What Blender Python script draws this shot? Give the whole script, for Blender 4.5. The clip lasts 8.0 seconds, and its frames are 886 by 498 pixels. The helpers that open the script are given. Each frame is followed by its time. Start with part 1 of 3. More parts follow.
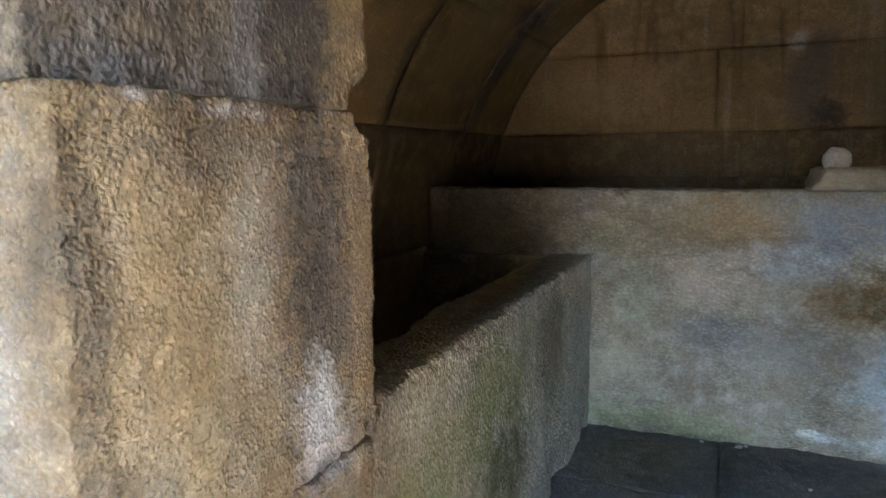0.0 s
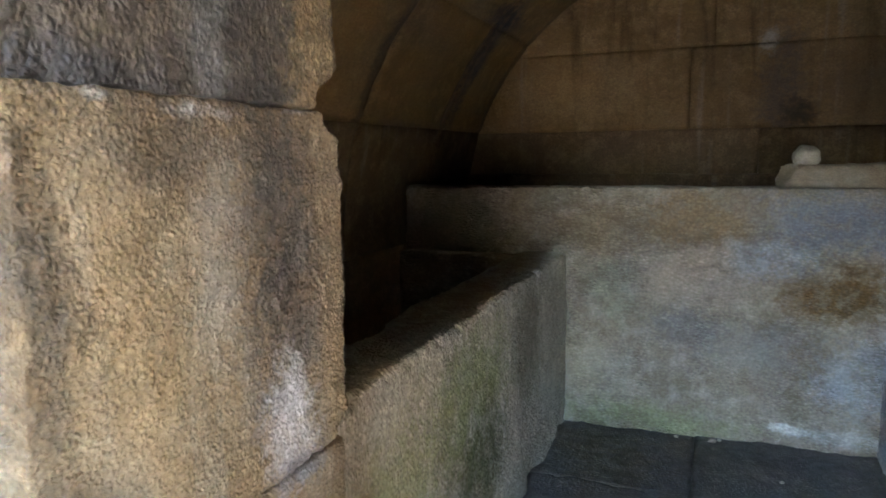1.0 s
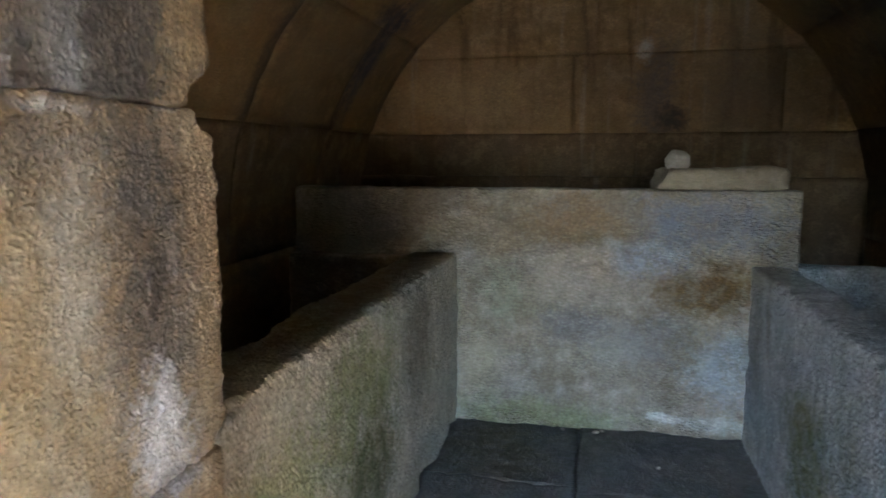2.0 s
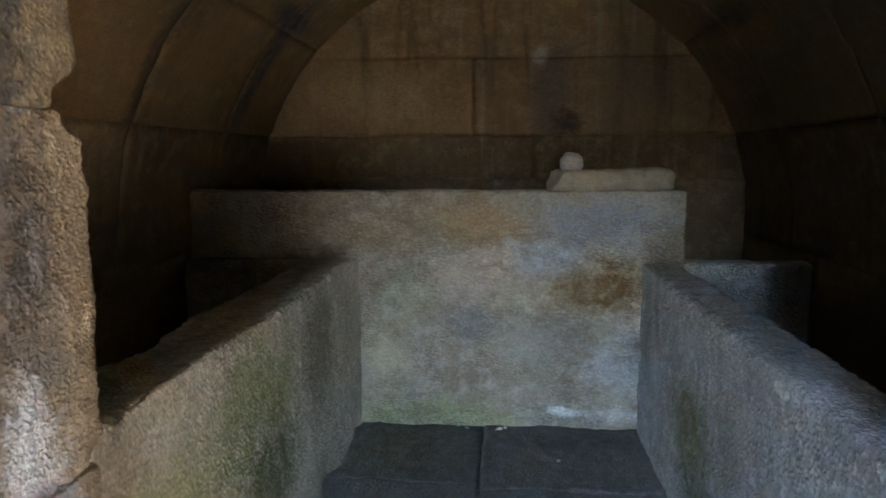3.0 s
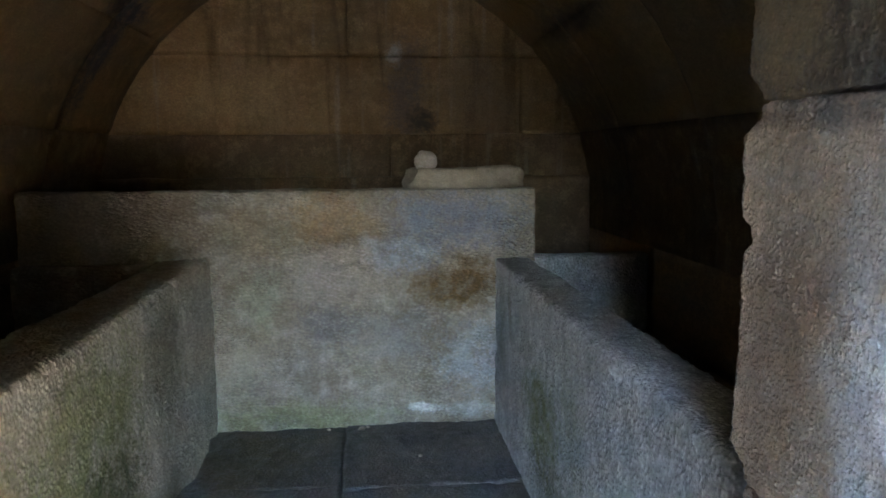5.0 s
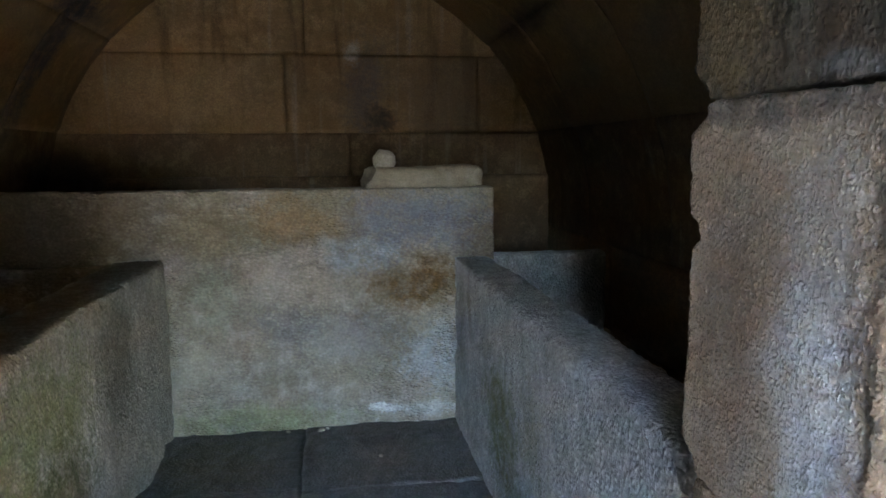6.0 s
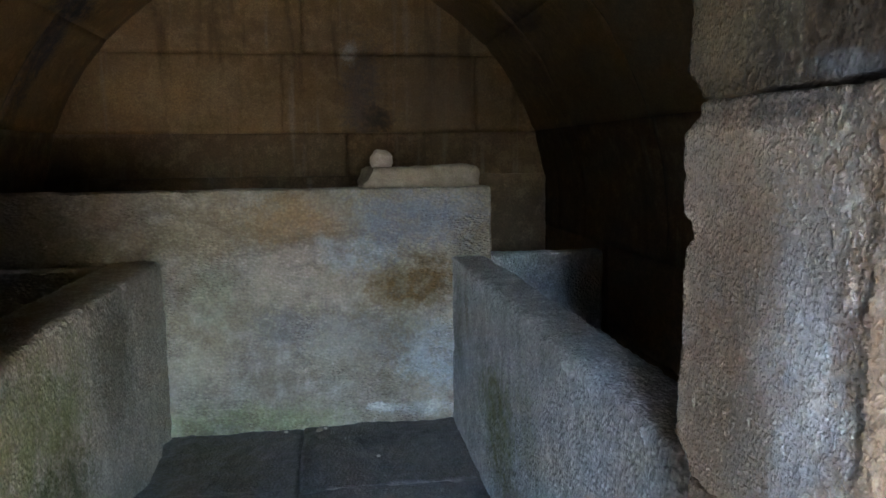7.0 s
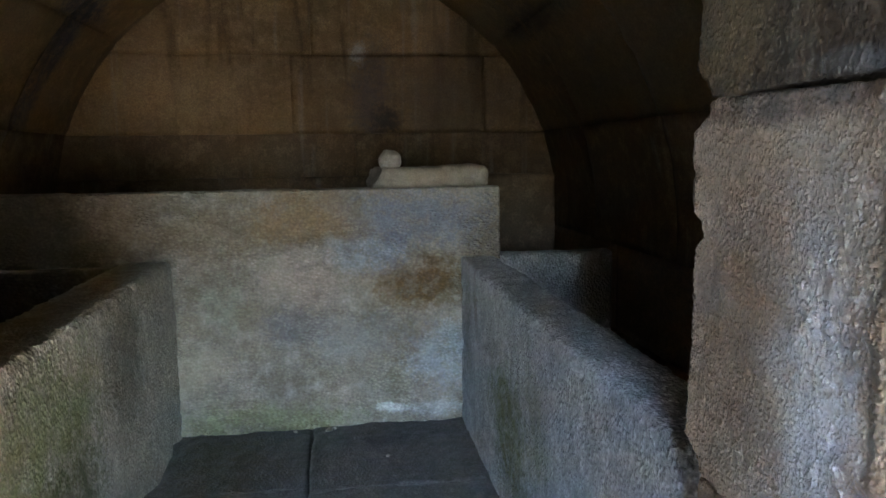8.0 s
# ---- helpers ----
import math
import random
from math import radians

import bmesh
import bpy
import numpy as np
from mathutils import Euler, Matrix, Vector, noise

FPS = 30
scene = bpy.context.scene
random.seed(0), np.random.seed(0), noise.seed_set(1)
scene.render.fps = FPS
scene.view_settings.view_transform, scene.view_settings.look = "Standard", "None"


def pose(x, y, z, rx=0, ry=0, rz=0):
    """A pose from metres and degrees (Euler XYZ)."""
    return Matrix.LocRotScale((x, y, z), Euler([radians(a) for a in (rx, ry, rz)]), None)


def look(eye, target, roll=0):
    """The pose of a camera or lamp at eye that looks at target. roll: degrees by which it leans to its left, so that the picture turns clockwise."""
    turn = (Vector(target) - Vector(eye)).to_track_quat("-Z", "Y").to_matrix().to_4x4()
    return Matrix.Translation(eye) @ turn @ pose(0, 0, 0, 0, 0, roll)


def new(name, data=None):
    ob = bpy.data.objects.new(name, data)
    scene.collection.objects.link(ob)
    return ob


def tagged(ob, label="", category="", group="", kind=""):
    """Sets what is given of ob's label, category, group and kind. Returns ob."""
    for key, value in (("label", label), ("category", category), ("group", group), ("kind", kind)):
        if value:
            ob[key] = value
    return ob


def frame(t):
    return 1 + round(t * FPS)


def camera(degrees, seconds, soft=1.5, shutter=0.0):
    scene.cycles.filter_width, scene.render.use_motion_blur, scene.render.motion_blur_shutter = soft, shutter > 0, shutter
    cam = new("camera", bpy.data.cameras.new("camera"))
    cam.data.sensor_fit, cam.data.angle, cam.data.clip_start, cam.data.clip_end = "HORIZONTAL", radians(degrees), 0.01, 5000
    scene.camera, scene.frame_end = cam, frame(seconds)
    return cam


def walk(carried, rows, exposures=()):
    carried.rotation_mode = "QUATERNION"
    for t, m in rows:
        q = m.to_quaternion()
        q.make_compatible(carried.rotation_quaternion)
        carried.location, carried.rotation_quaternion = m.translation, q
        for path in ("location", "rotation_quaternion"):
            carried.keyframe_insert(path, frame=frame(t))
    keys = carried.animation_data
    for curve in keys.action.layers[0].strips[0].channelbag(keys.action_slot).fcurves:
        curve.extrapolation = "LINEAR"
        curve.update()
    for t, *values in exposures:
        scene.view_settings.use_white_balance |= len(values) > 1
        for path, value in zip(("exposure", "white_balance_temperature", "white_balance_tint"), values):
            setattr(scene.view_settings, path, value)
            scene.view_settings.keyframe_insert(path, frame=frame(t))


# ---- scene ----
cam = camera(64.6, 8.0, soft=1.7, shutter=0.5)
PATH = [
    (0, (0.121, 0.03, 1.328), (-0.652, 1.856, 1.07), -0.6),
    (0.5, (0.122, 0.033, 1.329), (-0.642, 1.862, 1.067), -0.6),
    (1, (0.133, 0.037, 1.33), (-0.584, 1.885, 1.065), -0.7),
    (1.5, (0.142, 0.042, 1.331), (-0.457, 1.932, 1.064), -0.4),
    (2, (0.155, 0.044, 1.33), (-0.279, 1.979, 1.066), -0.1),
    (3.5, (0.212, 0.045, 1.332), (0.135, 2.027, 1.073), -0.4),
    (4, (0.226, 0.049, 1.332), (0.253, 2.032, 1.071), -0.5),
    (4.5, (0.234, 0.052, 1.331), (0.348, 2.031, 1.067), -0.5),
    (5, (0.242, 0.049, 1.332), (0.438, 2.022, 1.067), -0.4),
    (6.5, (0.26, 0.051, 1.33), (0.578, 2.008, 1.061), -0.5),
    (7, (0.262, 0.048, 1.331), (0.569, 2.006, 1.062), -0.6),
    (7.5, (0.26, 0.048, 1.331), (0.553, 2.008, 1.062), -0.7),
    (8, (0.264, 0.049, 1.33), (0.545, 2.011, 1.062), -0.8),
]
walk(cam, [(t, look(eye, target, roll)) for t, eye, target, roll in PATH], [(0.0, 6.13, 6850, 16)])

# ---- light: sky and sun, let into the chamber by openings in an added, unseen porch; it has no lamp of its own ----
SUN_FROM = Vector((-0.70, -0.62, 0.38)).normalized()
world = bpy.data.worlds.new("sky")
scene.world = world
world.use_nodes = True
sky = world.node_tree.nodes.new("ShaderNodeTexSky")
sky.sky_type, sky.sun_disc = "NISHITA", False
sky.dust_density, sky.ozone_density = 0.2, 4.0
sky.sun_elevation = math.asin(SUN_FROM.z)
sky.sun_rotation = math.atan2(SUN_FROM.x, SUN_FROM.y)
background = world.node_tree.nodes["Background"]
world.node_tree.links.new(sky.outputs[0], background.inputs[0])
background.inputs[1].default_value = 0.15
sun = new("sun", bpy.data.lights.new("sun", "SUN"))
sun.data.energy, sun.data.angle, sun.data.color = 5.0, radians(0.53), (1.0, 0.93, 0.82)
sun.matrix_world = look(SUN_FROM * 30, (0, 0, 0))


# ---- materials ----
class Nodes:
    """A small helper that wires a node material."""

    def __init__(self, name):
        self.mat = bpy.data.materials.new(name)
        self.mat.use_nodes = True
        self.tree = self.mat.node_tree
        self.bsdf = self.tree.nodes["Principled BSDF"]
        self.where = self.add("ShaderNodeNewGeometry").outputs["Position"]

    def add(self, kind):
        return self.tree.nodes.new(kind)

    def put(self, socket, value):
        if isinstance(value, bpy.types.NodeSocket):
            self.tree.links.new(value, socket)
        elif isinstance(value, tuple) and len(value) == 3 and socket.type == "RGBA":
            socket.default_value = (*value, 1)
        else:
            socket.default_value = value

    def math(self, op, a, b=0.0, clamp=False):
        node = self.add("ShaderNodeMath")
        node.operation, node.use_clamp = op, clamp
        self.put(node.inputs[0], a)
        self.put(node.inputs[1], b)
        return node.outputs[0]

    def vec(self, op, a, b):
        node = self.add("ShaderNodeVectorMath")
        node.operation = op
        self.put(node.inputs[0], a)
        self.put(node.inputs[1], b)
        return node.outputs["Value" if op == "LENGTH" else 0]

    def noise(self, scale, detail=4.0, rough=0.6, at=None, stretch=None, colour=False):
        node = self.add("ShaderNodeTexNoise")
        place = at or self.where
        if stretch:
            place = self.vec("MULTIPLY", place, stretch)
        self.put(node.inputs["Vector"], place)
        node.inputs["Scale"].default_value, node.inputs["Detail"].default_value = scale, detail
        node.inputs["Roughness"].default_value = rough
        return node.outputs["Color" if colour else "Fac"]

    def grains(self, scale, at):
        """Rounded grains: 1 at the middle of each, 0 between them."""
        node = self.add("ShaderNodeTexVoronoi")
        node.feature = "SMOOTH_F1"
        self.put(node.inputs["Vector"], at)
        node.inputs["Scale"].default_value, node.inputs["Smoothness"].default_value = scale, 0.35
        return self.span(node.outputs["Distance"], 0.08, 0.62, 1.0, 0.0)

    def span(self, value, low, high, to_low=0.0, to_high=1.0):
        node = self.add("ShaderNodeMapRange")
        node.interpolation_type = "SMOOTHSTEP"
        for socket, v in zip(node.inputs, (value, low, high, to_low, to_high)):
            self.put(socket, v)
        return node.outputs[0]

    def mix(self, fac, a, b, blend="MIX"):
        node = self.add("ShaderNodeMix")
        node.data_type, node.blend_type = "RGBA", blend
        self.put(node.inputs[0], fac)
        self.put(node.inputs[6], a)
        self.put(node.inputs[7], b)
        return node.outputs[2]


def stone(name, low, mid, high, grain=70.0, bump=0.5, depth=0.006, rough=(0.75, 0.95), stains=(), streaks=0.0, gloss=0.3, patch=2.6, mottle=0.35, along=(1.0, 1.0, 1.5), patchy=0.0):
    """Weathered stone: three tones in patches, mineral speckle, vertical run marks, shaped stains and a pecked relief.
    stains, and light or shade painted the same way: centre, radii, colour, strength, and how far the rim is broken up."""
    n = Nodes(name)
    wobble = n.vec("SUBTRACT", n.noise(5.0, 5.0, 0.65, colour=True), (0.5, 0.5, 0.5))
    big = n.noise(patch, 5.0, 0.62)
    middle = n.noise(13.0, 5.0, 0.65)
    fine = n.noise(grain * 2.6, 3.0, 0.7)
    colour = n.mix(n.span(big, 0.34, 0.66), low, mid)
    colour = n.mix(n.span(middle, 0.42, 0.72), colour, high)
    info = n.add("ShaderNodeObjectInfo")
    colour = n.mix(1.0, colour, n.mix(n.math("MULTIPLY", info.outputs["Random"], 1.0), (0.86, 0.85, 0.84), (1.1, 1.08, 1.04)), "MULTIPLY")
    if streaks:
        run = n.noise(9.0, 4.0, 0.6, stretch=(1.0, 1.0, 0.09))
        colour = n.mix(n.math("MULTIPLY", n.span(run, 0.53, 0.68), streaks), colour, tuple(0.28 * v for v in low))
        pale = n.noise(11.0, 3.0, 0.6, at=n.vec("ADD", n.where, (3.1, 7.7, 0.0)), stretch=(1.0, 1.0, 0.07))
        colour = n.mix(n.math("MULTIPLY", n.span(pale, 0.58, 0.72), 0.5 * streaks), colour, (0.50, 0.48, 0.44))
    grit = n.span(n.noise(38.0, 6.0, 0.72), 0.38, 0.60, 0.25, 1.0)
    for centre, radii, tone, strength, ragged in stains:
        off = n.vec("ADD", n.where, n.vec("MULTIPLY", wobble, (ragged, ragged, ragged)))
        off = n.vec("DIVIDE", n.vec("SUBTRACT", off, centre), radii)
        mask = n.span(n.vec("LENGTH", off, (0, 0, 0)), 0.35, 1.15, 1.0, 0.0)
        mask = n.math("MULTIPLY", mask, n.span(middle, 0.28, 0.60, 0.6, 1.0))
        mask = n.math("POWER", mask, n.span(grit, 0.25, 1.0, 2.6, 0.75))
        colour = n.mix(n.math("MULTIPLY", mask, strength), colour, tone)
    flecks = n.noise(grain * 0.6, 3.0, 0.55, stretch=along)
    worn = n.span(n.noise(3.4, 4.0, 0.6, at=n.vec("ADD", n.where, (5.3, 1.7, 2.9))), 0.40, 0.62, 1.0 - patchy, 1.0)
    colour = n.mix(n.math("MULTIPLY", worn, 0.55 * mottle), colour, n.mix(n.span(flecks, 0.38, 0.64), (0.42, 0.40, 0.37), (1.55, 1.52, 1.48)), "MULTIPLY")
    # pecked grains, coloured paler on top and darker between
    shaken = n.vec("ADD", n.where, n.vec("MULTIPLY", n.vec("SUBTRACT", n.noise(grain * 0.9, 3.0, 0.6, colour=True), (0.5, 0.5, 0.5)), (0.009, 0.009, 0.009)))
    beads = n.grains(grain * 2.1, n.vec("MULTIPLY", shaken, along))
    colour = n.mix(n.math("MULTIPLY", worn, 1.2 * mottle), colour, n.mix(beads, (0.60, 0.58, 0.56), (1.28, 1.27, 1.25)), "MULTIPLY")
    # mineral grains: dark and pale specks
    colour = n.mix(0.32, colour, n.mix(n.span(fine, 0.36, 0.66), (0.55, 0.53, 0.52), (1.5, 1.48, 1.44)), "MULTIPLY")
    n.put(n.bsdf.inputs["Base Color"], colour)
    n.put(n.bsdf.inputs["Roughness"], n.span(middle, 0.3, 0.7, rough[0], rough[1]))
    n.bsdf.inputs["Specular IOR Level"].default_value = gloss
    lumps = n.noise(grain * 0.4, 7.0, 0.72, stretch=along)
    height = n.math("ADD", n.math("MULTIPLY", lumps, 1.3), n.math("MULTIPLY", beads, 0.38))
    height = n.math("ADD", height, n.math("MULTIPLY", fine, 0.12))
    relief = n.add("ShaderNodeBump")
    relief.inputs["Distance"].default_value = depth
    n.put(relief.inputs["Strength"], n.math("MULTIPLY", worn, bump))
    n.put(relief.inputs["Height"], height)
    n.put(n.bsdf.inputs["Normal"], relief.outputs[0])
    return n.mat


DARK_GREY, PALE = (0.075, 0.07, 0.068), (0.56, 0.55, 0.54)
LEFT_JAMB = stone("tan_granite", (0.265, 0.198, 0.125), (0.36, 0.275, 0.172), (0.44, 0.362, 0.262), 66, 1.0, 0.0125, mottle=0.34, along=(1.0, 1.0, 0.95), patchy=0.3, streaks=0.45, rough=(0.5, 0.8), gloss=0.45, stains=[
    ((-0.44, 0.67, 1.53), (0.14, 0.33, 0.17), DARK_GREY, 1.0, 0.10),
    ((-0.44, 0.80, 1.50), (0.10, 0.035, 0.12), (0.22, 0.22, 0.225), 0.8, 0.06),
    ((-0.44, 0.865, 1.27), (0.10, 0.115, 0.20), (0.125, 0.114, 0.104), 0.9, 0.12),
    ((-0.44, 0.66, 1.35), (0.10, 0.20, 0.06), (0.15, 0.125, 0.098), 0.8, 0.10),
    ((-0.44, 0.58, 1.14), (0.10, 0.10, 0.22), (0.40, 0.285, 0.16), 0.65, 0.10),
    # outer front face coloured paler than the reveal
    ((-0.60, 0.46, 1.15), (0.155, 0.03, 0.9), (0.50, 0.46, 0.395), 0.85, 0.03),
    ((-0.44, 0.50, 1.20), (0.10, 0.042, 0.28), (0.12, 0.098, 0.076), 0.75, 0.08),
    ((-0.44, 0.745, 1.22), (0.12, 0.05, 0.20), (0.50, 0.46, 0.40), 0.8, 0.10),
    ((-0.44, 0.72, 1.392), (0.10, 0.075, 0.012), PALE, 0.7, 0.06),
    ((-0.44, 0.565, 1.398), (0.10, 0.016, 0.009), PALE, 0.8, 0.03),
    ((-0.44, 0.93, 1.398), (0.10, 0.05, 0.010), PALE, 0.7, 0.04),
    ((-0.44, 0.80, 1.05), (0.10, 0.04, 0.10), (0.46, 0.42, 0.365), 0.5, 0.12),
    ((-0.44, 0.53, 0.93), (0.10, 0.09, 0.10), (0.17, 0.145, 0.115), 0.7, 0.12),
    ((-0.44, 0.895, 1.08), (0.14, 0.125, 0.28), (0.155, 0.135, 0.12), 0.9, 0.12),
    ((-0.44, 1.02, 1.15), (0.14, 0.06, 0.30), (0.36, 0.265, 0.165), 0.8, 0.06),
    ((-0.44, 0.885, 0.935), (0.12, 0.085, 0.125), (0.74, 0.75, 0.80), 1.0, 0.16),
    ((-0.44, 0.90, 0.86), (0.12, 0.10, 0.035), (0.20, 0.20, 0.235), 0.7, 0.06)])
LEFT_UPPER = stone("dark_granite", (0.085, 0.078, 0.072), (0.125, 0.108, 0.09), (0.20, 0.172, 0.14), 62, 0.95, 0.0095, mottle=0.28, along=(1.0, 1.0, 0.75), patchy=0.2, streaks=0.5, rough=(0.5, 0.8), gloss=0.45, stains=[
    ((-0.44, 0.99, 1.52), (0.14, 0.105, 0.5), (0.38, 0.29, 0.17), 0.9, 0.07),
    ((-0.44, 0.74, 1.52), (0.14, 0.04, 0.3), (0.235, 0.245, 0.255), 0.85, 0.06),
    ((-0.44, 0.56, 1.415), (0.14, 0.13, 0.04), (0.062, 0.066, 0.078), 0.8, 0.05),
    ((-0.44, 0.63, 1.58), (0.14, 0.09, 0.10), (0.19, 0.15, 0.10), 0.7, 0.08),
    # the front face is paler on this block too
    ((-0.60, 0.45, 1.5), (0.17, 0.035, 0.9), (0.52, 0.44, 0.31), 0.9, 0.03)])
RIGHT_UPPER = stone("dark_brown_granite", (0.056, 0.044, 0.031), (0.090, 0.070, 0.048), (0.135, 0.105, 0.075), 70, 0.95, 0.0075, along=(1.0, 1.0, 0.8), mottle=0.25, streaks=0.5, rough=(0.5, 0.8), gloss=0.45, stains=[
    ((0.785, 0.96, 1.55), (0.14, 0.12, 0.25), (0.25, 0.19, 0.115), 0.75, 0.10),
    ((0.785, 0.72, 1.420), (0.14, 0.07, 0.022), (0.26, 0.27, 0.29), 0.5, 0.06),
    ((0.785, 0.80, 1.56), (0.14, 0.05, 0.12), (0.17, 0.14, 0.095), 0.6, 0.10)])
RIGHT_JAMB = stone("brown_granite", (0.345, 0.258, 0.195), (0.475, 0.375, 0.295), (0.57, 0.485, 0.40), 78, 1.0, 0.009, mottle=0.24, along=(1.0, 1.0, 0.8), streaks=0.25, rough=(0.42, 0.7), gloss=0.55, stains=[
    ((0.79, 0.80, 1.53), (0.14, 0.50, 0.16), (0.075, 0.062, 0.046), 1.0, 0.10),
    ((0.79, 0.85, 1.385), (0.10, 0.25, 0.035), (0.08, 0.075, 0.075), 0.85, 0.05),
    # sky sheen painted as two pale patches, then the narrow run mark
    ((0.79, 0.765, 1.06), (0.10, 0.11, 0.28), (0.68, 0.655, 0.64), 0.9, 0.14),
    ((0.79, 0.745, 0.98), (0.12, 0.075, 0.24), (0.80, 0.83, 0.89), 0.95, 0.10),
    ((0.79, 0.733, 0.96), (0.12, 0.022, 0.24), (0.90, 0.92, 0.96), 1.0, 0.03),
    ((0.79, 0.745, 1.24), (0.10, 0.075, 0.12), (0.56, 0.50, 0.44), 0.75, 0.12),
    ((0.79, 0.93, 1.05), (0.10, 0.12, 0.36), (0.31, 0.212, 0.148), 0.85, 0.12),
    ((0.79, 0.86, 0.93), (0.10, 0.05, 0.14), (0.40, 0.33, 0.28), 0.6, 0.12),
    # narrow darker strip down the outer edge
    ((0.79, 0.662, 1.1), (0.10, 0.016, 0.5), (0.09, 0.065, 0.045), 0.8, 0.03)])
FACADE = stone("facade_granite", (0.42, 0.36, 0.27), (0.52, 0.45, 0.34), (0.60, 0.55, 0.46), 55, 0.6, 0.008, streaks=0.15)
BACK_SLAB = stone("pale_granite", (0.285, 0.245, 0.192), (0.385, 0.343, 0.287), (0.47, 0.418, 0.374), 33, 1.0, 0.024, patch=2.0, mottle=0.40, along=(0.66, 1.0, 1.3), patchy=0.6, stains=[
    ((0.66, 3.41, 0.70), (0.34, 0.1, 0.17), (0.19, 0.115, 0.047), 1.0, 0.22),
    # next three: cool bluish light on the right, put into the stone colour
    ((0.36, 3.41, 0.86), (0.25, 0.1, 0.13), (0.45, 0.50, 0.59), 0.9, 0.20),
    ((0.64, 3.41, 1.02), (0.46, 0.1, 0.19), (0.25, 0.28, 0.345), 0.95, 0.22),
    ((0.76, 3.41, 0.34), (0.24, 0.1, 0.22), (0.43, 0.47, 0.52), 0.85, 0.18),
    ((-0.30, 3.41, 0.98), (0.50, 0.1, 0.16), (0.36, 0.285, 0.185), 0.65, 0.2),
    ((0.08, 3.41, 1.02), (0.32, 0.1, 0.16), (0.36, 0.245, 0.145), 0.95, 0.3),
    ((0.08, 3.41, 0.76), (0.30, 0.1, 0.16), (0.52, 0.43, 0.375), 0.9, 0.3),
    ((0.42, 3.41, 0.48), (0.32, 0.1, 0.11), (0.25, 0.23, 0.21), 0.8, 0.3),
    ((-0.32, 3.41, 0.68), (0.14, 0.1, 0.20), (0.36, 0.36, 0.28), 0.8, 0.3),
    ((0.02, 3.41, 0.52), (0.20, 0.1, 0.14), (0.23, 0.228, 0.235), 0.8, 0.2),
    ((0.30, 3.41, 0.45), (0.35, 0.1, 0.20), (0.34, 0.33, 0.32), 0.5, 0.2),
    ((-0.15, 3.41, 0.04), (0.62, 0.1, 0.13), (0.29, 0.31, 0.16), 0.75, 0.22),
    ((0.48, 3.41, 0.072), (0.13, 0.1, 0.032), (0.80, 0.81, 0.80), 0.95, 0.14),
    ((0.72, 3.41, 0.07), (0.24, 0.1, 0.05), (0.55, 0.56, 0.56), 0.7, 0.10),
    ((-0.42, 3.41, 0.30), (0.12, 0.1, 0.25), (0.45, 0.41, 0.31), 0.6, 0.15),
    # the slab's left end is painted dark for the shadow there
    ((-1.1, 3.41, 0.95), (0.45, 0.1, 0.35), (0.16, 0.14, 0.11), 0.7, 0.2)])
LEFT_SLAB = stone("mossy_granite", (0.45, 0.425, 0.36), (0.57, 0.55, 0.485), (0.66, 0.645, 0.59), 42, 1.0, 0.014, mottle=0.36, along=(1.0, 1.0, 0.8), patchy=0.35, streaks=0.15, stains=[
    ((-0.52, 1.95, 0.60), (0.1, 0.52, 0.30), (0.28, 0.325, 0.15), 0.85, 0.40),
    ((-0.52, 1.40, 0.52), (0.1, 0.32, 0.22), (0.40, 0.42, 0.21), 0.75, 0.30),
    ((-0.52, 2.05, 0.34), (0.1, 0.36, 0.24), (0.095, 0.115, 0.045), 0.85, 0.30),
    ((-0.52, 1.20, 0.66), (0.1, 0.14, 0.30), (0.30, 0.235, 0.165), 0.6, 0.16),
    ((-0.52, 2.62, 0.60), (0.1, 0.26, 0.36), (0.19, 0.175, 0.125), 0.75, 0.26),
    ((-0.52, 3.08, 0.60), (0.1, 0.14, 0.30), (0.47, 0.44, 0.37), 0.6, 0.20),
    ((-0.52, 2.55, 0.08), (0.1, 0.50, 0.16), (0.38, 0.37, 0.31), 0.6, 0.20),
    # top face browner and darker: its shade is part of the colour
    ((-0.66, 2.2, 0.865), (0.135, 1.8, 0.03), (0.27, 0.20, 0.15), 0.9, 0.03)])
RIGHT_SLAB = stone("blue_grey_granite", (0.405, 0.43, 0.46), (0.535, 0.565, 0.60), (0.635, 0.665, 0.70), 40, 1.0, 0.017, mottle=0.4, along=(1.0, 1.0, 0.8), patchy=0.3, streaks=0.3, stains=[
    ((0.83, 2.45, 0.36), (0.1, 0.32, 0.28), (0.18, 0.205, 0.09), 0.9, 0.34),
    ((0.83, 2.05, 0.50), (0.1, 0.20, 0.20), (0.28, 0.295, 0.20), 0.6, 0.30),
    ((0.83, 2.2, 0.12), (0.1, 0.5, 0.2), (0.12, 0.13, 0.06), 0.7, 0.2),
    ((0.83, 3.02, 0.66), (0.1, 0.07, 0.22), (0.25, 0.19, 0.17), 0.6, 0.12),
    ((0.83, 3.2, 0.55), (0.1, 0.16, 0.40), (0.20, 0.18, 0.17), 0.5, 0.15)])
# darker brown for the low courses: their shade is put into the colour
LOW_COURSE_SHADED = stone("shaded_brown_stone", (0.12, 0.084, 0.05), (0.17, 0.12, 0.072), (0.22, 0.16, 0.10), 40, 0.35, 0.006, patch=1.6, mottle=0.14, streaks=0.3)
TROUGH_STONE = stone("trough_stone", (0.22, 0.155, 0.095), (0.30, 0.215, 0.135), (0.36, 0.265, 0.175), 45, 0.4, 0.006, patch=1.8, rough=(0.6, 0.9))
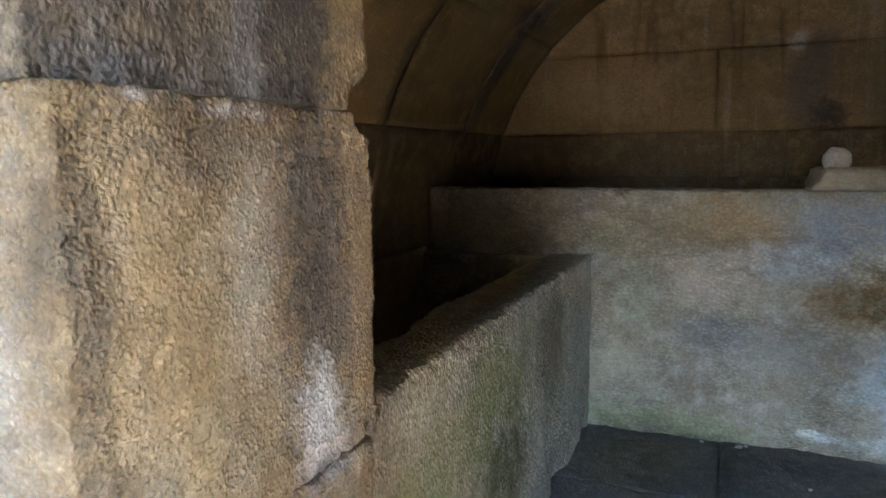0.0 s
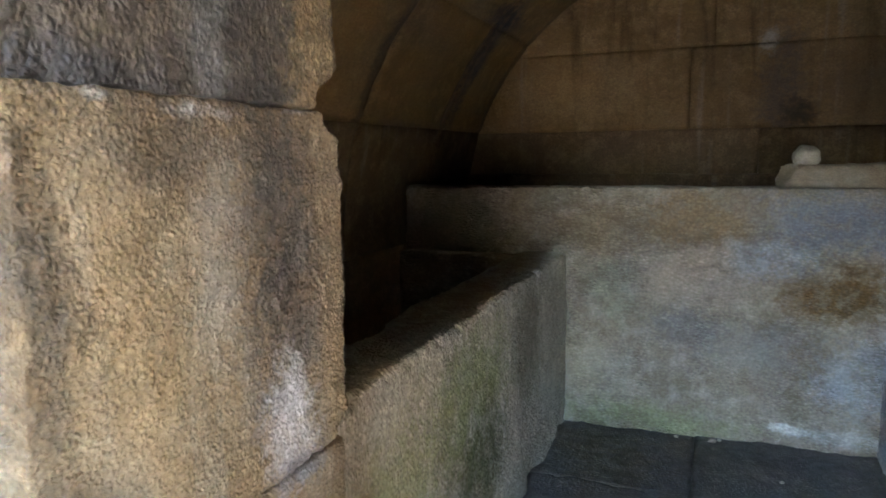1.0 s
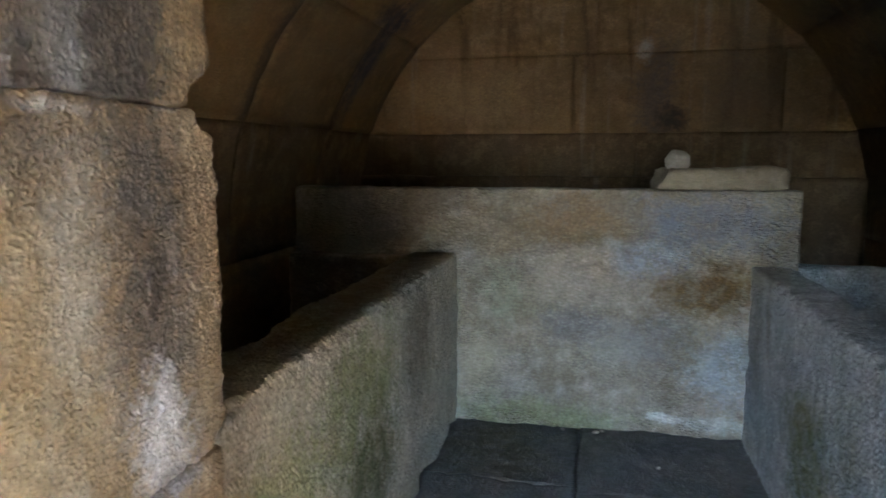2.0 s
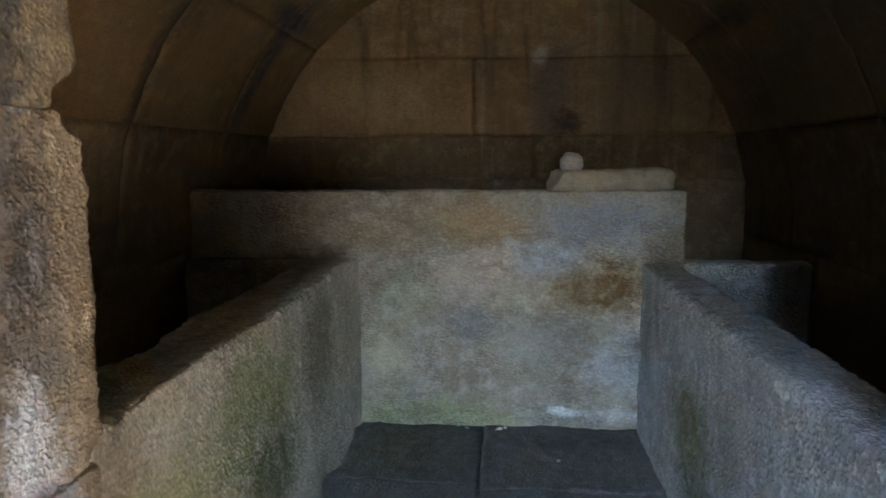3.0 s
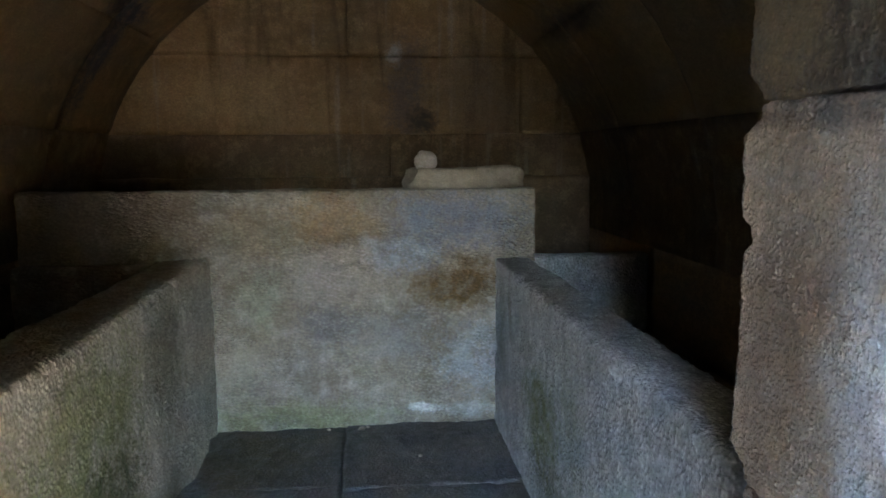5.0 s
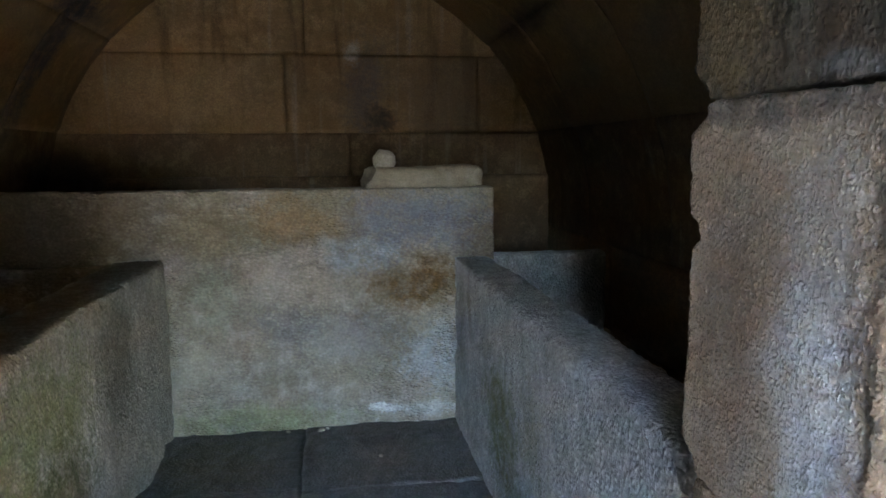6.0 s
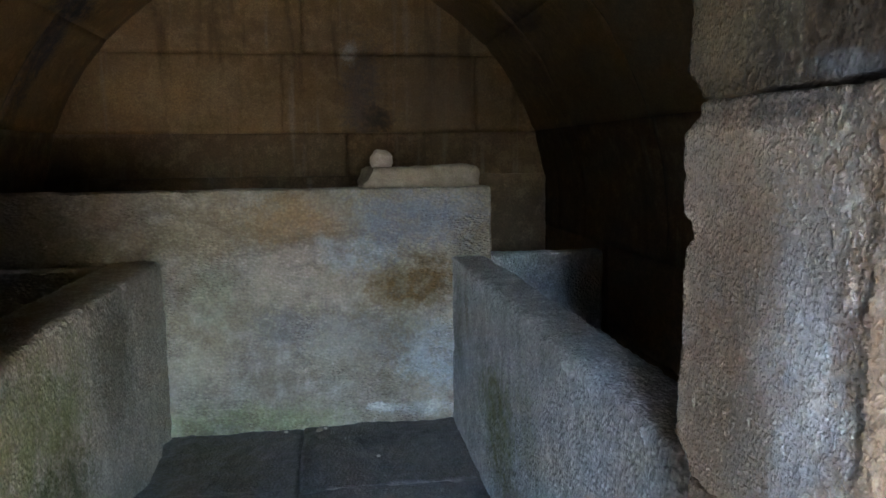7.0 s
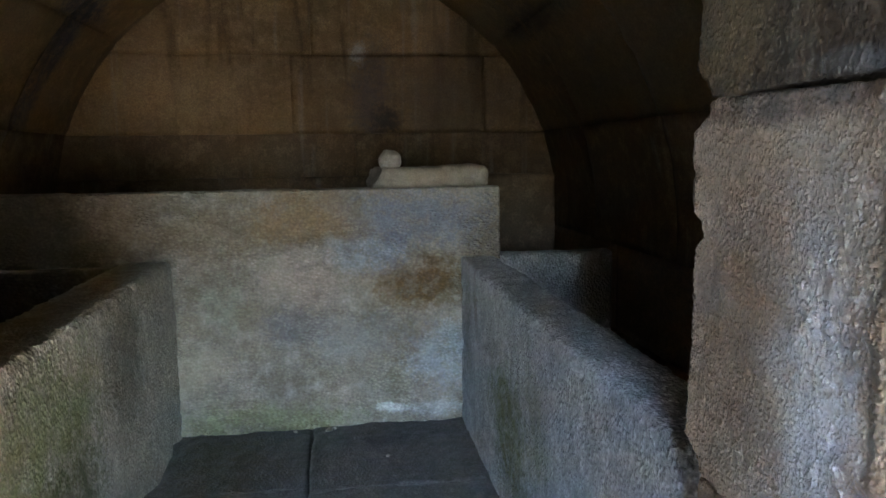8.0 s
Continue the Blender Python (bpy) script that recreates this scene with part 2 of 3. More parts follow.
VAULT = stone("vault_stone", (0.19, 0.125, 0.061), (0.262, 0.172, 0.083), (0.305, 0.211, 0.108), 45, 0.35, 0.006, patch=1.6, mottle=0.14, stains=[
    ((-1.05, 3.82, 1.85), (0.5, 0.13, 0.55), (0.075, 0.072, 0.075), 0.9, 0.14),
    ((-1.2, 2.74, 1.75), (0.5, 0.07, 0.6), (0.085, 0.066, 0.045), 0.8, 0.08),
    ((-1.15, 3.73, 1.8), (0.6, 0.05, 0.8), (0.06, 0.052, 0.048), 0.75, 0.08),
    ((-1.10, 4.40, 1.8), (0.6, 0.07, 0.8), (0.10, 0.075, 0.052), 0.6, 0.10),
    ((-0.95, 3.75, 2.05), (0.35, 0.35, 0.06), (0.05, 0.05, 0.055), 0.9, 0.10),
    # low left and right flanks: shade painted in as broad dark patches
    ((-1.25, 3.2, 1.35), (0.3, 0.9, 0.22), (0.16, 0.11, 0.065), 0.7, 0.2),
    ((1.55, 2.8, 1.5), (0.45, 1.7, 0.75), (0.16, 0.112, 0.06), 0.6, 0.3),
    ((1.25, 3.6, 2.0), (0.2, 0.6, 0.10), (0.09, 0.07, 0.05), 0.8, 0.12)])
BACK_WALL = stone("ochre_stone", (0.205, 0.138, 0.070), (0.295, 0.196, 0.098), (0.34, 0.242, 0.132), 40, 0.3, 0.006, patch=1.7, mottle=0.14, streaks=0.45, stains=[
    ((-0.62, 4.42, 1.70), (0.62, 0.15, 0.22), (0.43, 0.30, 0.155), 0.6, 0.2),
    ((0.46, 4.42, 1.70), (0.16, 0.15, 0.45), (0.115, 0.10, 0.09), 0.8, 0.2),
    ((0.39, 4.42, 1.95), (0.07, 0.15, 0.09), (0.50, 0.47, 0.42), 0.8, 0.12),
    ((0.55, 4.42, 1.54), (0.12, 0.15, 0.10), (0.05, 0.042, 0.035), 0.9, 0.16),
    ((-0.6, 4.42, 1.36), (0.45, 0.15, 0.10), (0.10, 0.075, 0.05), 0.7, 0.14),
    # broad darker patch over the right part
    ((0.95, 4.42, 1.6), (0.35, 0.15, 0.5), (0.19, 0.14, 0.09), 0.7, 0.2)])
PAVING = stone("dark_slate", (0.10, 0.10, 0.102), (0.16, 0.158, 0.156), (0.24, 0.232, 0.222), 34, 0.8, 0.008, rough=(0.36, 0.7), gloss=0.55, patch=3.4, stains=[
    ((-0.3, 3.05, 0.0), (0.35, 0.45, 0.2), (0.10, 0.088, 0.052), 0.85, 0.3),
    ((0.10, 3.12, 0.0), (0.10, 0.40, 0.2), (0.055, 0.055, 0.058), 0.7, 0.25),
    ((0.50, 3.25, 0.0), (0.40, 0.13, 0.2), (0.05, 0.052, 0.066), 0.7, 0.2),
    ((0.50, 2.74, 0.0), (0.32, 0.03, 0.2), (0.36, 0.36, 0.37), 0.7, 0.06)])
FRAGMENT = stone("worn_limestone", (0.28, 0.233, 0.178), (0.355, 0.305, 0.24), (0.41, 0.36, 0.30), 60, 0.4, 0.004, mottle=0.15)
PEBBLE = stone("pale_pebble", (0.46, 0.42, 0.37), (0.56, 0.52, 0.47), (0.64, 0.60, 0.55), 60, 0.3, 0.003, mottle=0.12)
# dark stone of the added porch, to keep its bounce light low
ADDED_STONE = stone("added_stone", (0.10, 0.09, 0.075), (0.14, 0.125, 0.105), (0.18, 0.16, 0.14), 40, 0.5, 0.008)
EARTH = stone("grassy_earth", (0.055, 0.065, 0.035), (0.085, 0.085, 0.05), (0.12, 0.11, 0.075), 30, 0.7, 0.02, patch=0.6)
# pale stone of the added porch, to bounce sunlight through the doorway
PALE_REFLECTOR = stone("pale_reflector_stone", (0.54, 0.51, 0.46), (0.64, 0.61, 0.56), (0.70, 0.67, 0.62), 40, 0.4, 0.006)


# ---- shapes ----
def linked(name, verts, faces, material, parent=None, origin=(0, 0, 0), label=""):
    mesh = bpy.data.meshes.new(name)
    mesh.from_pydata(verts, [], faces)
    mesh.validate()
    mesh.polygons.foreach_set("use_smooth", [True] * len(mesh.polygons))
    mesh.materials.append(material)
    mesh.update()
    ob = new(name, mesh)
    ob.location = origin
    if parent:
        ob.parent = parent
        ob.location = Vector(origin) - parent.location
    if label:
        tagged(ob, label)
    return ob


def fbm(p, scale, octaves=4):
    return noise.fractal(p * scale, 0.9, 2.1, octaves, noise_basis="PERLIN_ORIGINAL")


def hewn(name, box, material, parent=None, cell=(0.03, 0.03, 0.03), edge=0.012, wave=0.004, peck=0.0, chips=(), wear=0.5, comb=0.0, label="", seed=0.0):
    """One hewn stone, as a closed lattice with rounded worn edges, an uneven face and a pecked surface.
    box: x0, x1, y0, y1, z0, z1. chips: place, radius and the shift at its middle."""
    lo, hi = Vector(box[0::2]), Vector(box[1::2])
    size, mid = hi - lo, (lo + hi) / 2
    count = [max(2, round(s / c)) for s, c in zip(size, cell)]
    index, verts, faces = {}, [], []

    def vert(i, j, k):
        key = (i, j, k)
        if key not in index:
            index[key] = len(verts)
            verts.append(Vector((lo.x + size.x * i / count[0], lo.y + size.y * j / count[1], lo.z + size.z * k / count[2])))
        return index[key]

    for axis in range(3):
        a, b = (axis + 1) % 3, (axis + 2) % 3
        for side in (0, count[axis]):
            for i in range(count[a]):
                for j in range(count[b]):
                    quad = []
                    for u, v in ((i, j), (i + 1, j), (i + 1, j + 1), (i, j + 1)):
                        key = [0, 0, 0]
                        key[axis], key[a], key[b] = side, u, v
                        quad.append(vert(*key))
                    faces.append(quad if side else quad[::-1])
    half = size / 2
    shift = Vector((seed * 3.7, seed * 1.9, seed * 5.3))
    out = []
    for p in verts:
        q = p - mid
        s = p + shift
        r = edge * (1 + wear * (fbm(s, 14, 3) + 0.6 * fbm(s, 45, 2)))
        if comb:
            r *= 1 + comb * (noise.noise(Vector((3.0, p.y * 42, 1.0))) + 0.7 * noise.noise(Vector((9.0, p.y * 95, 1.0))))
        r = max(0.002, min(r, 0.45 * min(size)))
        inner = Vector([max(-half[c] + r, min(half[c] - r, q[c])) for c in range(3)])
        d = q - inner
        length = d.length
        normal = d / length if length > 1e-9 else q.normalized()
        q = inner + normal * r
        lift = wave * (1.3 * fbm(s, 4.5, 3) + 0.6 * fbm(s, 17, 3))
        if peck:
            lift += peck * (0.9 * noise.noise(s * 75) + 0.6 * noise.noise(s * 150) + 0.5 * noise.noise(s * 38))
        q = q + normal * lift + mid
        for place, radius, move in chips:
            if abs(q.y - place[1]) > radius:
                continue
            away = (q - Vector(place)).length / radius
            if away < 1:
                q = q + Vector(move) * (1 - away * away) ** 2
        out.append(q)
    origin = Vector((mid.x, mid.y, lo.z))
    return linked(name, [tuple(q - origin) for q in out], faces, material, parent, origin, label)


def setting(name, label, category, at=(0, 0, 0)):
    ob = new(name)
    ob.location = at
    return tagged(ob, label, category, kind="structure")


# ---- the ground, and an unseen porch added before the doorway to shape the light ----
def ground_sheet():
    near = [-0.0, 0.5, 1, 1.6, 2.3, 3.2, 4.5, 6.5, 9.5, 14, 22, 40, 90, 300, 1500]
    marks = [-v for v in near[:0:-1]] + near
    verts, faces, side = [], [], len(marks)
    for y in marks:
        for x in marks:
            inside = -2.0 < x < 2.4 and -0.5 < y < 5
            far = min(1.0, max(0.0, (abs(x) + abs(y) - 5) / 20))
            rise = 0.03 * noise.noise(Vector((x, y, 0)) * 0.9) + far * 0.6 * noise.noise(Vector((x, y, 3)) * 0.05)
            # unseen bank, added to hide the lowest sky from the chamber
            bank = 1.5 * min(1.0, max(0.0, (-y - 6.5) / 7.5))
            verts.append((x, y, -0.16 if inside else -0.16 + rise + bank))
    for j in range(side - 1):
        for i in range(side - 1):
            a = j * side + i
            faces.append((a, a + 1, a + side + 1, a + side))
    return tagged(linked("ground", verts, faces, EARTH), "dark grassy earth round the tomb", "ground", kind="structure")


ground_sheet()
ADDED_WALL_Y, MOUTH_WEST, MOUTH_EAST = -2.6, -0.33, 0.86
SCREEN_WEST, SCREEN_FOOT = 0.08, 1.2
wall_added_west = setting("wall_added_west", "added unseen side wall that shapes the light at the doorway", "wall", (-1.95, -1.2, -0.2))
wall_added_east = setting("wall_added_east", "added unseen side wall that shapes the light at the doorway", "wall", (2.45, -1.2, -0.2))
wall_added_south = setting("wall_added_south", "added unseen wall with an opening that lets light in", "wall", (0.6, ADDED_WALL_Y, -0.2))
# the unseen east wall is pale so that it reflects sun to the left
for parent, x0, x1, made_of in ((wall_added_west, -2.15, -1.75, ADDED_STONE), (wall_added_east, 2.25, 2.65, PALE_REFLECTOR)):
    for row in range(6):
        y = 0.44
        while y > ADDED_WALL_Y + 0.1:
            long = min(random.uniform(0.75, 1.15), y - ADDED_WALL_Y)
            hewn("stone", (x0, x1, y - long, y, -0.25 + 0.5 * row, 0.25 + 0.5 * row), made_of, parent, (0.2, 0.12, 0.12), 0.01, 0.008, seed=y + row)
            y -= long
for row in range(6):
    z0 = -0.25 + 0.5 * row
    for x0, x1 in ((-2.15, MOUTH_WEST), (MOUTH_EAST, 2.65)):
        hewn("stone", (x0, x1, ADDED_WALL_Y - 0.3, ADDED_WALL_Y, z0, z0 + 0.5), ADDED_STONE, wall_added_south, (0.12, 0.2, 0.12), 0.01, 0.008, seed=x0 * 3 + row)
# added screen out of view: cuts the high light in the east half
hewn("hanging_stone", (SCREEN_WEST, MOUTH_EAST - 0.002, ADDED_WALL_Y - 0.28, ADDED_WALL_Y - 0.02, SCREEN_FOOT, 2.718), ADDED_STONE, wall_added_south, (0.12, 0.2, 0.12), 0.01, 0.008, seed=3.9)
SLOT = (-0.27, 0.16, -2.62, -0.92)


def added_ceiling():
    """Added roof slabs out of view, with a slot that lets sky light down."""
    x0, x1, y0, y1 = SLOT
    bm = bmesh.new()
    for k, box in enumerate(((-2.15, x0, ADDED_WALL_Y - 0.3, 0.455), (x1, 2.65, ADDED_WALL_Y - 0.3, 0.455), (x0 + 0.002, x1 - 0.002, ADDED_WALL_Y - 0.3, y0), (x0 + 0.002, x1 - 0.002, y1, 0.455))):
        slab = hewn("slab", (*box, 2.722, 3.0), ADDED_STONE, None, (0.3, 0.3, 0.15), 0.02, 0.008, seed=7.7 + k)
        slab.data.transform(Matrix.Translation(slab.location))
        bm.from_mesh(slab.data)
        bpy.data.meshes.remove(slab.data)
    bm.verts.index_update()
    ob = linked("ceiling_porch", [tuple(v.co) for v in bm.verts], [[v.index for v in f.verts] for f in bm.faces], ADDED_STONE)
    bm.free()
    return tagged(ob, "added unseen roof slabs with a slot for sky light", "ceiling", kind="structure")


added_ceiling()

floor_added = setting("floor_added", "added unseen pale paving that throws light into the chamber", "floor", (0.2, -1.1, -0.16))
for row in range(3):
    for col in range(4):
        hewn("paving_stone", (-1.75 + col, -0.753 + col, -2.6 + 1.02 * row, -1.583 + 1.02 * row, -0.2, -0.115), PALE_REFLECTOR, floor_added, (0.12, 0.12, 0.08), 0.01, 0.004, seed=200.0 + row * 4 + col)

# unseen paving beyond the mouth, added as a low reflector
for row in range(3):
    for col in range(2):
        hewn("paving_stone", (0.3 + 1.1 * col, 1.397 + 1.1 * col, -6.0 + 1.0 * row, -5.003 + 1.0 * row, -0.25, -0.105), PALE_REFLECTOR, floor_added, (0.12, 0.12, 0.08), 0.01, 0.004, seed=230.0 + row * 4 + col)

# ---- the door wall: jambs of large blocks, lintel and facade ----
wall_south = setting("wall_south", "thick wall of weathered granite blocks with a doorway", "wall", (0.18, 0.75, 0))
FINE = (0.03, 0.0065, 0.0065)
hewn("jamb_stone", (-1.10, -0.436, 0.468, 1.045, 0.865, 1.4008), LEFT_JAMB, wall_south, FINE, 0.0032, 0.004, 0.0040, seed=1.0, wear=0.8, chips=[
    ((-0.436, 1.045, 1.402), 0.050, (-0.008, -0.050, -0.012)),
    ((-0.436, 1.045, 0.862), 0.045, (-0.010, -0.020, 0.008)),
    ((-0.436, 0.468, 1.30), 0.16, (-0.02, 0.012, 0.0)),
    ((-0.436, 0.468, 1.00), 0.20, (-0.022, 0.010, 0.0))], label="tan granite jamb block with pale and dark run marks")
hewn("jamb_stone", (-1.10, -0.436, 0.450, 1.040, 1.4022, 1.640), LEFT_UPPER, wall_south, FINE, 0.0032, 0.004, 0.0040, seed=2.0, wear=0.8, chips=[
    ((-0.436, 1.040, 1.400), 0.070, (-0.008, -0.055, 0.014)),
    ((-0.436, 0.450, 1.42), 0.12, (-0.02, 0.012, 0.0))], label="dark granite jamb block")
hewn("jamb_stone", (-1.10, -0.440, 0.468, 1.045, 0.32, 0.862), LEFT_JAMB, wall_south, (0.03, 0.01, 0.01), 0.016, 0.005, 0.002, seed=3.0)
hewn("jamb_stone", (-1.10, -0.436, 0.470, 1.045, -0.14, 0.318), LEFT_JAMB, wall_south, (0.04, 0.03, 0.03), 0.015, 0.006, seed=4.0)
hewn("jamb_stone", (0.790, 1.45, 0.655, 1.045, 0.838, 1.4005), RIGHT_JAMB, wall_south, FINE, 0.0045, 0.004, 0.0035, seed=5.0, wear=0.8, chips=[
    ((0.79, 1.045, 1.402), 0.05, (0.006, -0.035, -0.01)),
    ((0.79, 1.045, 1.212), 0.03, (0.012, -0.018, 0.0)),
    ((0.79, 1.045, 0.835), 0.055, (0.010, -0.034, 0.018))], label="brown granite jamb block with a pale run mark and painted sheen")
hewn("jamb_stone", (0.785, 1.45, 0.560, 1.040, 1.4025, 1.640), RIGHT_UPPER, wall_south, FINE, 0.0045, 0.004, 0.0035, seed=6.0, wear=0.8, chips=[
    ((0.785, 1.04, 1.40), 0.05, (0.006, -0.03, 0.012))], label="dark granite jamb block")
hewn("jamb_stone", (0.795, 1.45, 0.640, 1.020, 0.30, 0.834), RIGHT_JAMB, wall_south, (0.03, 0.01, 0.01), 0.016, 0.005, 0.002, seed=7.0)
hewn("jamb_stone", (0.790, 1.45, 0.640, 1.045, -0.14, 0.297), RIGHT_JAMB, wall_south, (0.04, 0.03, 0.03), 0.015, 0.006, seed=8.0)
hewn("lintel", (-1.10, 1.45, 0.45, 1.045, 1.642, 2.42), FACADE, wall_south, (0.08, 0.06, 0.06), 0.02, 0.008, seed=9.0, label="long granite lintel over the doorway")
for row, (z0, z1) in enumerate(((-0.14, 0.40), (0.403, 0.95), (0.953, 1.50), (1.503, 2.05), (2.053, 2.42))):
    hewn("facade_stone", (-2.05, -1.103, 0.46, 1.045, z0, z1), FACADE, wall_south, (0.06, 0.08, 0.06), 0.018, 0.007, seed=10.0 + row)
    hewn("facade_stone", (1.453, 2.35, 0.62, 1.045, z0, z1), FACADE, wall_south, (0.06, 0.08, 0.06), 0.018, 0.007, seed=20.0 + row)
for col in range(4):
    hewn("facade_stone", (-2.05 + 1.1 * col, -0.953 + 1.1 * col, 0.46, 1.045, 2.423, 3.0), FACADE, wall_south, (0.08, 0.08, 0.08), 0.02, 0.008, seed=30.0 + col)
hewn("threshold", (-0.434, 0.788, 0.50, 1.05, -0.14, -0.012), PAVING, wall_south, (0.05, 0.05, 0.05), 0.015, 0.004, seed=35.0, label="worn dark threshold slab")

# ---- the chamber: vault, walls and paving ----
AXIS_X, AXIS_Z, RADIUS = 0.12, 0.96, 1.51
JOINT_ANGLES = (-3.6, 19.7, 43.1, 66.5, 90.0, 113.5, 136.9, 160.3, 183.6)
RINGS = (1.04, 1.84, 2.78, 3.72, 4.62)


def vault():
    verts, faces = [], []
    for ring, (y0, y1) in enumerate(zip(RINGS, RINGS[1:])):
        for row, (a0, a1) in enumerate(zip(JOINT_ANGLES, JOINT_ANGLES[1:])):
            na, ny = 16, 24
            start = len(verts)
            proud = random.uniform(-0.006, 0.006)
            for i in range(na + 1):
                for j in range(ny + 1):
                    u, v = i / na, j / ny
                    a = radians(a0 + (a1 - a0) * u)
                    y = y0 + (y1 - y0) * v
                    near = min(min(u, 1 - u) * RADIUS * radians(a1 - a0), min(v, 1 - v) * (y1 - y0))
                    p = Vector((AXIS_X - RADIUS * math.cos(a), y, AXIS_Z + RADIUS * math.sin(a)))
                    groove = 0.009 * max(0.0, 1 - near / 0.022) ** 1.5
                    r = RADIUS + proud + groove * (1 + 0.7 * fbm(p, 9, 2)) + 0.007 * fbm(p + Vector((ring * 5, 0, row * 3)), 5, 4)
                    verts.append((AXIS_X - r * math.cos(a), y, AXIS_Z + r * math.sin(a)))
            for i in range(na):
                for j in range(ny):
                    k = start + i * (ny + 1) + j
                    faces.append((k, k + 1, k + ny + 2, k + ny + 1))
            # the block's hidden faces
            back = len(verts)
            rim = [start + j for j in range(ny + 1)] + [start + i * (ny + 1) + ny for i in range(1, na + 1)]
            rim += [start + na * (ny + 1) + j for j in range(ny - 1, -1, -1)] + [start + i * (ny + 1) for i in range(na - 1, 0, -1)]
            for k in rim:
                x, y, z = verts[k]
                d = math.hypot(x - AXIS_X, z - AXIS_Z)
                f = (RADIUS + 0.34) / d
                verts.append((AXIS_X + (x - AXIS_X) * f, y, AXIS_Z + (z - AXIS_Z) * f))
            for k in range(len(rim)):
                m = (k + 1) % len(rim)
                faces.append((rim[m], rim[k], back + k, back + m))
            faces.append(tuple(back + k for k in range(len(rim))))
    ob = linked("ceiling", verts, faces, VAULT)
    ob.data.materials.append(LOW_COURSE_SHADED)
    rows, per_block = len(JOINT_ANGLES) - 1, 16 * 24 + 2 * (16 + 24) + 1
    # the lowest row on each side takes the colour with painted shade
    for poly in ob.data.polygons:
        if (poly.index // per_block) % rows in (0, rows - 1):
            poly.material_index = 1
    return tagged(ob, "barrel vault of brown voussoir stones with dark joints", "ceiling", kind="structure")


vault()
wall_west = setting("wall_west", "low side wall of dark stone blocks under the vault", "wall", (-1.55, 2.8, 0))
wall_east = setting("wall_east", "low side wall of dark stone blocks under the vault", "wall", (1.79, 2.8, 0))
for parent, x0, x1, seed in ((wall_west, -1.75, -1.388, 40.0), (wall_east, 1.628, 1.99, 50.0)):
    for row, (z0, z1) in enumerate(((-0.14, 0.42), (0.422, 0.868))):
        for col, (y0, y1) in enumerate(((1.046, 2.2), (2.202, 3.4), (3.402, 4.62))):
            hewn("stone", (x0, x1, y0, y1, z0, z1), TROUGH_STONE, parent, (0.08, 0.05, 0.05), 0.015, 0.006, seed=seed + row * 3 + col)

wall_north = setting("wall_north", "rear wall of ochre stone courses under the vault", "wall", (0.12, 4.6, 0))
BACK_COURSES = (
    (-0.14, 0.55, (-1.38, -0.3, 0.7, 1.62)),
    (0.552, 1.00, (-1.38, -0.7, 0.3, 1.62)),
    (1.002, 1.462, (-1.40, 0.36, 1.62)),
    (1.466, 1.928, (-1.40, -0.02, 1.165, 1.62)),
    (1.932, 2.50, (-1.12, 0.108, 1.34)),
)
for row, (z0, z1, cuts) in enumerate(BACK_COURSES):
    for col, (x0, x1) in enumerate(zip(cuts, cuts[1:])):
        hewn("stone", (x0, x1 - 0.003, 4.425 + 0.006 * ((row + col) % 2), 4.75, z0, z1 + 0.002), LOW_COURSE_SHADED if row < 3 else BACK_WALL, wall_north, (0.025, 0.08, 0.025), 0.004, 0.004, seed=60.0 + row * 5 + col)
# unseen block, added to stop daylight leaking through the joints
hewn("backing_stone", (-1.9, 2.1, 4.62, 4.95, -0.14, 2.95), VAULT, wall_north, (0.2, 0.2, 0.2), 0.02, 0.006, seed=95.0)

floor = setting("floor", "dark slate paving between the stone benches", "floor", (0.15, 2.4, -0.12))
for col, (x0, x1, y0, y1) in enumerate(((-0.60, 0.086, 2.79, 3.50), (0.092, 0.90, 2.738, 3.50), (-0.60, 0.086, 1.92, 2.784), (0.092, 0.90, 1.92, 2.731), (-0.60, 0.90, 1.052, 1.914))):
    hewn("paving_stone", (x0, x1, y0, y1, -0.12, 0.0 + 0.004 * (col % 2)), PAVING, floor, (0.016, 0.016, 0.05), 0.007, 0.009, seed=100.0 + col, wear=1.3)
for x0, x1, y0, y1 in ((-1.385, -0.605, 1.052, 3.5), (0.905, 1.625, 1.052, 3.5), (-1.385, 1.625, 3.503, 4.42)):
    hewn("bed_stone", (x0, x1, y0, y1, -0.12, 0.05), TROUGH_STONE, floor, (0.1, 0.1, 0.1), 0.01, 0.006, seed=110.0 + x0)

# ---- the three stone burial benches ----
def nicked_rim(x, z, y0, y1, inward, seed):
    """Small broken nicks, close together, along the front rim of a slab."""
    rng, nicks, y = random.Random(seed), [], y0
    while y < y1:
        r = rng.uniform(0.016, 0.034)
        nicks.append(((x, y, z), r, (inward * rng.uniform(0.3, 0.65) * r, 0, -rng.uniform(0.15, 0.5) * r)))
        y += rng.uniform(0.032, 0.075)
    return nicks


left_bench = tagged(new("burial_bench"), "mossy grey granite burial bench with an open trough", "stone bench", "burial benches in the chamber")
left_bench.location = (-0.95, 2.25, 0.0)
